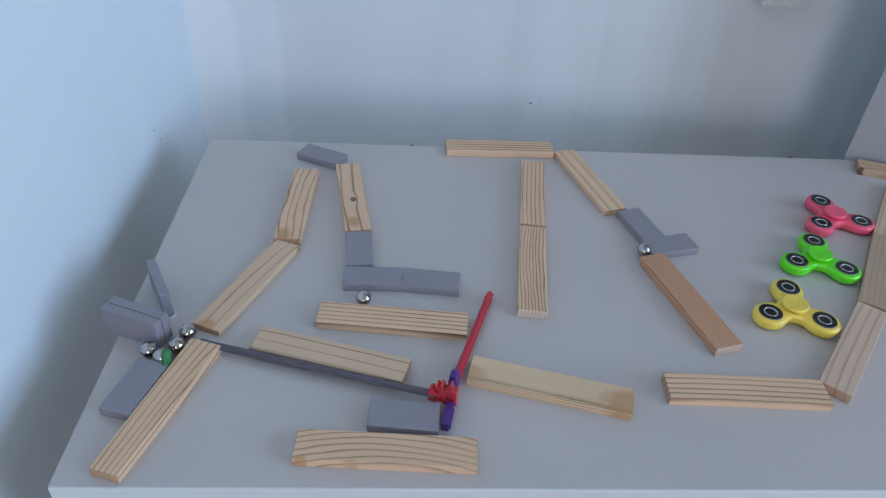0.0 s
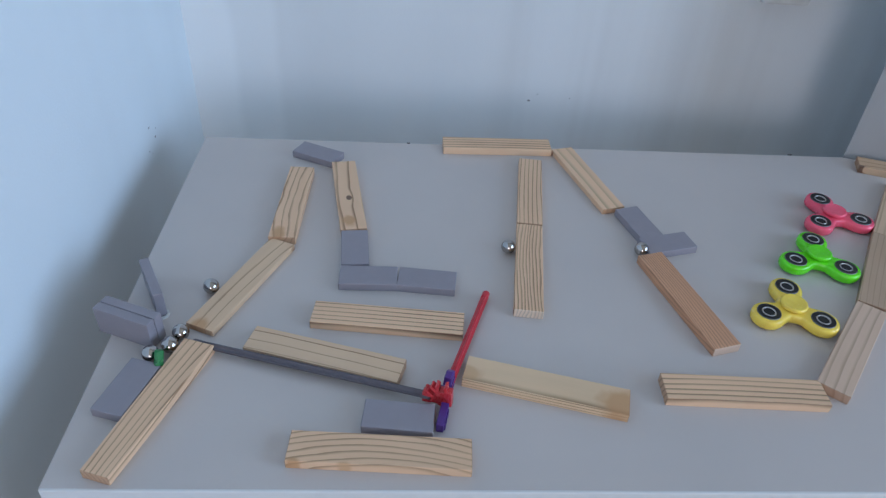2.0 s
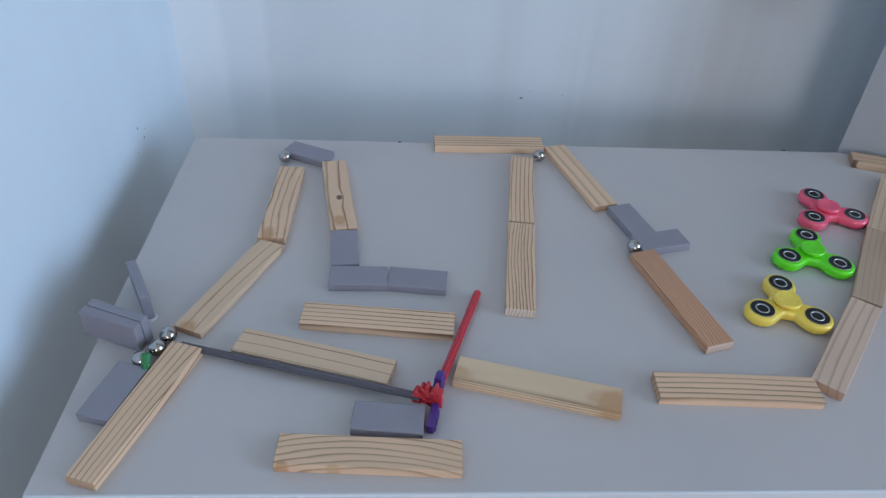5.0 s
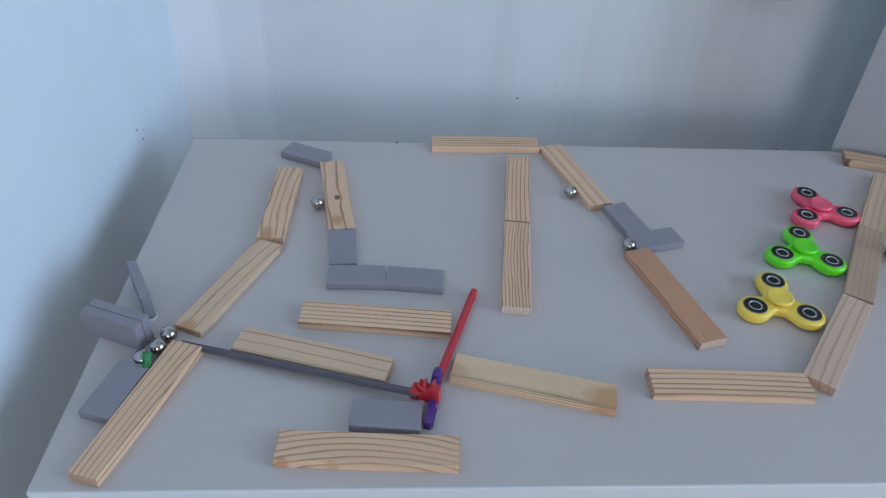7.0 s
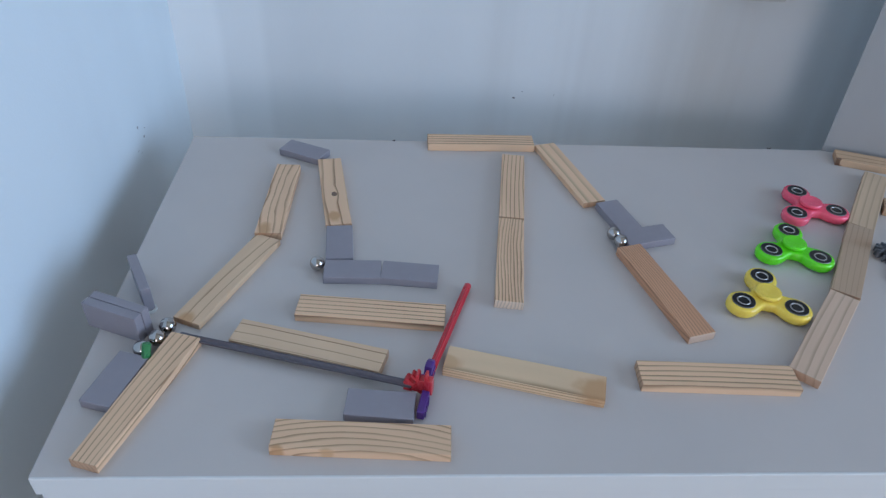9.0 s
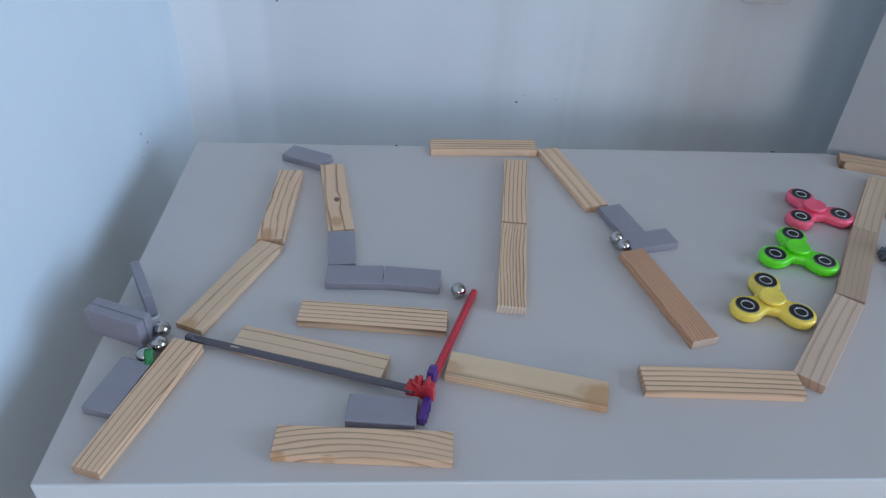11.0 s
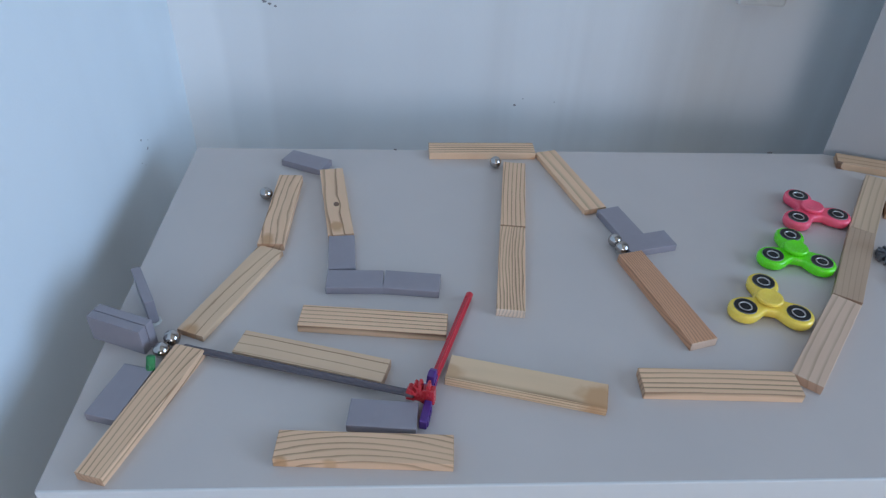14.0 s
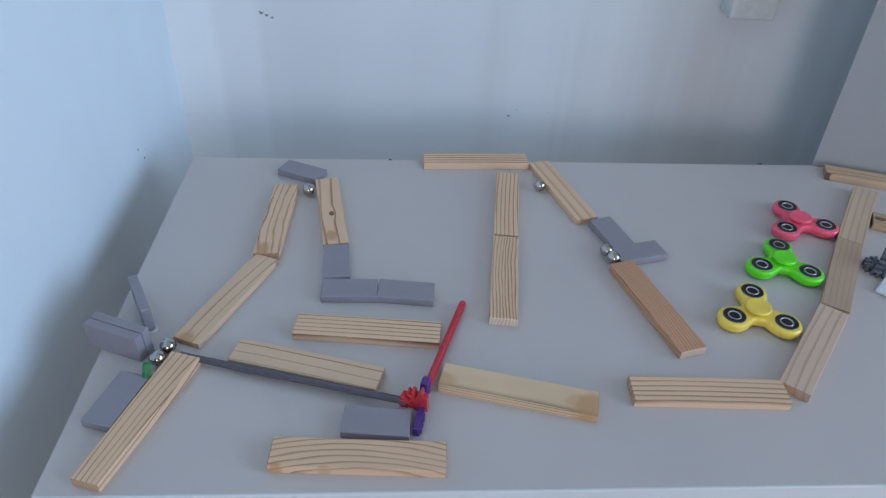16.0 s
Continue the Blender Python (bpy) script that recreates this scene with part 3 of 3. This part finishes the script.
# ---- clutter at the table's end and on the walls ----
def dark_connector():
    root = tagged(new("dark_connector"), "dark grey fan-shaped connector lying on the table", "connector")
    root.matrix_world = pose(0.682, -0.196, 0.0, 0, 0, 20)
    bm = bmesh.new()
    flat = pose(0, 0, 0.0032)
    add_lathe(bm, [(0, -0.0031), (0.0048, -0.0031), (0.0048, 0.0031), (0, 0.0031)], 16, flat)
    for a in range(0, 360, 45):
        add_clip(bm, a, flat)
    part("flat_connector", bm, GUNMETAL, root)
    bm = bmesh.new()
    up = pose(0, 0, 0.0085, 0, 0, 30) @ pose(0, 0, 0, 90, 0, 0)
    for a in (0, 45, 90, 135, 180):
        add_clip(bm, a, up)
    part("upright_connector", bm, GUNMETAL, root)


dark_connector()


def plastic_tray():
    bm = bmesh.new()
    add_box(bm, 0, 0.12, -0.09, 0, 0, 0.004, 0.0018, 3)
    ob = tagged(link_mesh("plastic_tray", bm, MILKY), "milky white flat plastic tray on the table", "tray")
    ob.matrix_world = pose(0.660, -0.228, 0, 0, 0, 44)


plastic_tray()


def wall_socket():
    root = tagged(new("wall_socket"), "white plastic socket box on the wall", "socket")
    root.matrix_world = pose(0.644, on_north(0.644), 0.172, 0, 0, -SKEW)
    bm = bmesh.new()
    add_box(bm, -0.031, 0.0225, -0.036, 0, -0.0385, 0.042, 0.003, 3)
    part("housing", bm, SOCKET, root)
    bm = bmesh.new()
    add_box(bm, -0.0312, 0.0227, -0.0290, -0.0272, -0.0387, 0.0422, 0.0006, 2)
    part("cover", bm, SOCKET, root)


wall_socket()


def scuffs():
    rnd = random.Random(5)
    bm = bmesh.new()
    spots = [("n", 0.3725, -0.0183, 0.0024), ("n", 0.3827, -0.0087, 0.0012), ("n", 0.4244, -0.0119, 0.0013), ("n", 0.0588, 0.1054, 0.0034), ("n", 0.0653, 0.1021, 0.003), ("n", 0.0717, 0.1, 0.0028),
             ("w", 0.0044, 0.0079, 0.0026), ("w", 0.0162, -0.0092, 0.0028), ("w", 0.0226, -0.0017, 0.0013), ("w", -0.0074, -0.0145, 0.0013), ("w", 0.0001, -0.021, 0.0011)]
    for side, u, z, r in spots:
        n = 9
        ring = []
        for i in range(n):
            a, s = 6.283185 * i / n, r * rnd.uniform(0.45, 1.0)
            du, dz = s * math.cos(a), s * 0.7 * math.sin(a)
            ring.append(bm.verts.new((u + du, on_north(u + du) - 0.0006, z + dz) if side == "n" else (WALL_X + 0.0006, u + du, z + dz)))
        bm.faces.new(ring)
    tagged(link_mesh("wall_scuffs", bm, SCUFF), "small dark chips and scuffs in the wall paint", "scuff", kind="stuff")
    bm = bmesh.new()
    for x, w in ((0.2185, 0.0015), (0.648, 0.0025)):
        add_box(bm, x - w, x + w, 0.0006, 0.0022, 0.0, 0.0009, 0.0002)
    tagged(link_mesh("edge_crumbs", bm, CRUMB), "dark crumbs at the rear edge of the table", "crumb", kind="stuff")


scuffs()


# ---- what moves ----
def rolled(rows):
    """Poses of a rolling ball from rows of seconds and its place on the table."""
    out, q = [], Matrix.Identity(3)
    last = None
    for t, x, y in rows:
        if last:
            d = Vector((x - last[0], y - last[1], 0))
            if d.length > 1e-5:
                axis = Vector((-d.y, d.x, 0)).normalized()
                q = Matrix.Rotation(min(d.length / BALL_R, 1.4), 3, axis) @ q
        out.append((t, Matrix.Translation((x, y, BALL_R)) @ q.to_4x4()))
        last = (x, y)
    return out


def motions():
    s_rows = [(0, 0.181, -0.258), (0.2, 0.199, -0.2585), (0.4, 0.223, -0.2595), (0.6, 0.250, -0.2595), (0.7, 0.261, -0.258), (0.8, 0.271, -0.2545), (0.9, 0.275, -0.2495),
              (1.0, 0.277, -0.2445), (1.1, 0.279, -0.240), (1.2, 0.285, -0.234), (1.4, 0.298, -0.2225), (1.5, 0.3025, -0.2185), (2, 0.3085, -0.187), (2.5, 0.313, -0.154),
              (3, 0.3175, -0.118), (3.5, 0.322, -0.080), (4, 0.327, -0.037), (4.2, 0.331, -0.0265), (4.5, 0.345, -0.0265), (4.7, 0.358, -0.027), (5.0, 0.366, -0.031),
              (5.5, 0.371, -0.043), (6.0, 0.3765, -0.057), (6.3, 0.381, -0.067), (6.5, 0.384, -0.075), (7, 0.392, -0.100), (7.5, 0.402, -0.126), (8, 0.4185, -0.158),
              (8.5, 0.4245, -0.174), (9, 0.425, -0.1745), (16, 0.425, -0.1745)]
    r_rows = [(0, 0.0525, -0.299), (0.7, 0.0525, -0.299), (0.8, 0.049, -0.298), (0.9, 0.0455, -0.2965), (1.0, 0.046, -0.2925), (1.1, 0.046, -0.290), (1.2, 0.048, -0.286),
              (1.4, 0.0505, -0.278), (1.5, 0.0525, -0.274), (2, 0.063, -0.2475), (2.5, 0.0765, -0.214), (3, 0.0895, -0.170), (3.5, 0.0915, -0.127), (4, 0.092, -0.079),
              (4.2, 0.0925, -0.063), (4.5, 0.0945, -0.047), (4.8, 0.098, -0.0425), (5.1, 0.105, -0.045), (5.4, 0.119, -0.0535), (5.7, 0.1315, -0.064), (6.0, 0.137, -0.079),
              (6.3, 0.1395, -0.094), (6.5, 0.141, -0.102), (7, 0.145, -0.125), (7.5, 0.149, -0.149), (8, 0.1525, -0.174), (8.5, 0.155, -0.198), (9, 0.157, -0.223),
              (9.2, 0.1575, -0.233), (9.5, 0.1575, -0.249), (9.7, 0.160, -0.2545), (9.9, 0.167, -0.2575), (10.1, 0.177, -0.258), (10.3, 0.196, -0.2585), (10.5, 0.221, -0.2595),
              (10.7, 0.249, -0.2595), (10.8, 0.260, -0.258), (10.9, 0.270, -0.2545), (11.0, 0.2745, -0.2495), (11.1, 0.277, -0.2445), (11.2, 0.279, -0.240), (11.3, 0.283, -0.233),
              (11.5, 0.294, -0.222), (11.7, 0.302, -0.209), (12, 0.3085, -0.186), (12.5, 0.313, -0.152), (13, 0.3175, -0.114), (13.5, 0.322, -0.077), (14, 0.327, -0.034),
              (14.2, 0.331, -0.0265), (14.5, 0.3425, -0.026), (14.7, 0.357, -0.027), (15, 0.366, -0.031), (15.3, 0.3695, -0.038), (15.5, 0.372, -0.0435), (15.8, 0.376, -0.053), (16, 0.379, -0.060)]
    u_rows = [(0, 0.048, -0.313), (0.9, 0.048, -0.313), (1.0, 0.049, -0.312), (1.1, 0.0495, -0.308), (1.2, 0.051, -0.307), (1.4, 0.051, -0.302), (1.6, 0.0525, -0.2995), (10.7, 0.0525, -0.2995),
              (10.8, 0.0525, -0.299), (10.9, 0.049, -0.298), (11.0, 0.0455, -0.2965), (11.1, 0.046, -0.2925), (11.2, 0.046, -0.290), (11.3, 0.0475, -0.287), (11.5, 0.0505, -0.281),
              (12, 0.060, -0.258), (12.5, 0.0725, -0.228), (13, 0.0875, -0.187), (13.5, 0.0915, -0.146), (14, 0.092, -0.098), (14.3, 0.0925, -0.072), (14.5, 0.0935, -0.056),
              (14.7, 0.0965, -0.0445), (15, 0.1, -0.042), (15.3, 0.107, -0.0465), (15.5, 0.119, -0.0535), (15.8, 0.1325, -0.065), (16, 0.1355, -0.072)]
    q3_rows = [(0, 0.0405, -0.3245), (0.9, 0.0405, -0.3245), (1.1, 0.0415, -0.323), (1.2, 0.045, -0.319), (1.4, 0.0475, -0.315), (1.6, 0.048, -0.3125), (11.1, 0.048, -0.3125),
               (11.2, 0.049, -0.310), (11.4, 0.0505, -0.304), (11.6, 0.052, -0.3005), (11.8, 0.0525, -0.2995), (16, 0.0525, -0.2995)]
    q4_rows = [(0, 0.0295, -0.318), (1.0, 0.0295, -0.318), (1.2, 0.033, -0.319), (1.5, 0.0355, -0.320), (2.2, 0.0375, -0.322), (3.5, 0.0395, -0.3235), (11.1, 0.0405, -0.3235),
               (11.3, 0.044, -0.320), (11.5, 0.0475, -0.3155), (11.8, 0.048, -0.3125), (16, 0.048, -0.3125)]
    for ob, rows in ((BALL_S, s_rows), (BALL_R1, r_rows), (BALL_U, u_rows), (BALL_Q3, q3_rows), (BALL_Q4, q4_rows)):
        walk(ob, rolled(rows))
    turn = [(0, 0), (0.72, 0), (0.8, -0.8), (0.9, -1.7), (1.0, -1.7), (1.1, -1.5), (1.25, -0.5), (1.4, 0), (10.8, 0), (10.9, -0.8), (11.0, -1.7), (11.1, -1.7), (11.2, -1.5), (11.35, -0.5), (11.5, 0), (16, 0)]
    walk(LEVER, [(t, pose(*HUB, 0, 0, a)) for t, a in turn])


motions()
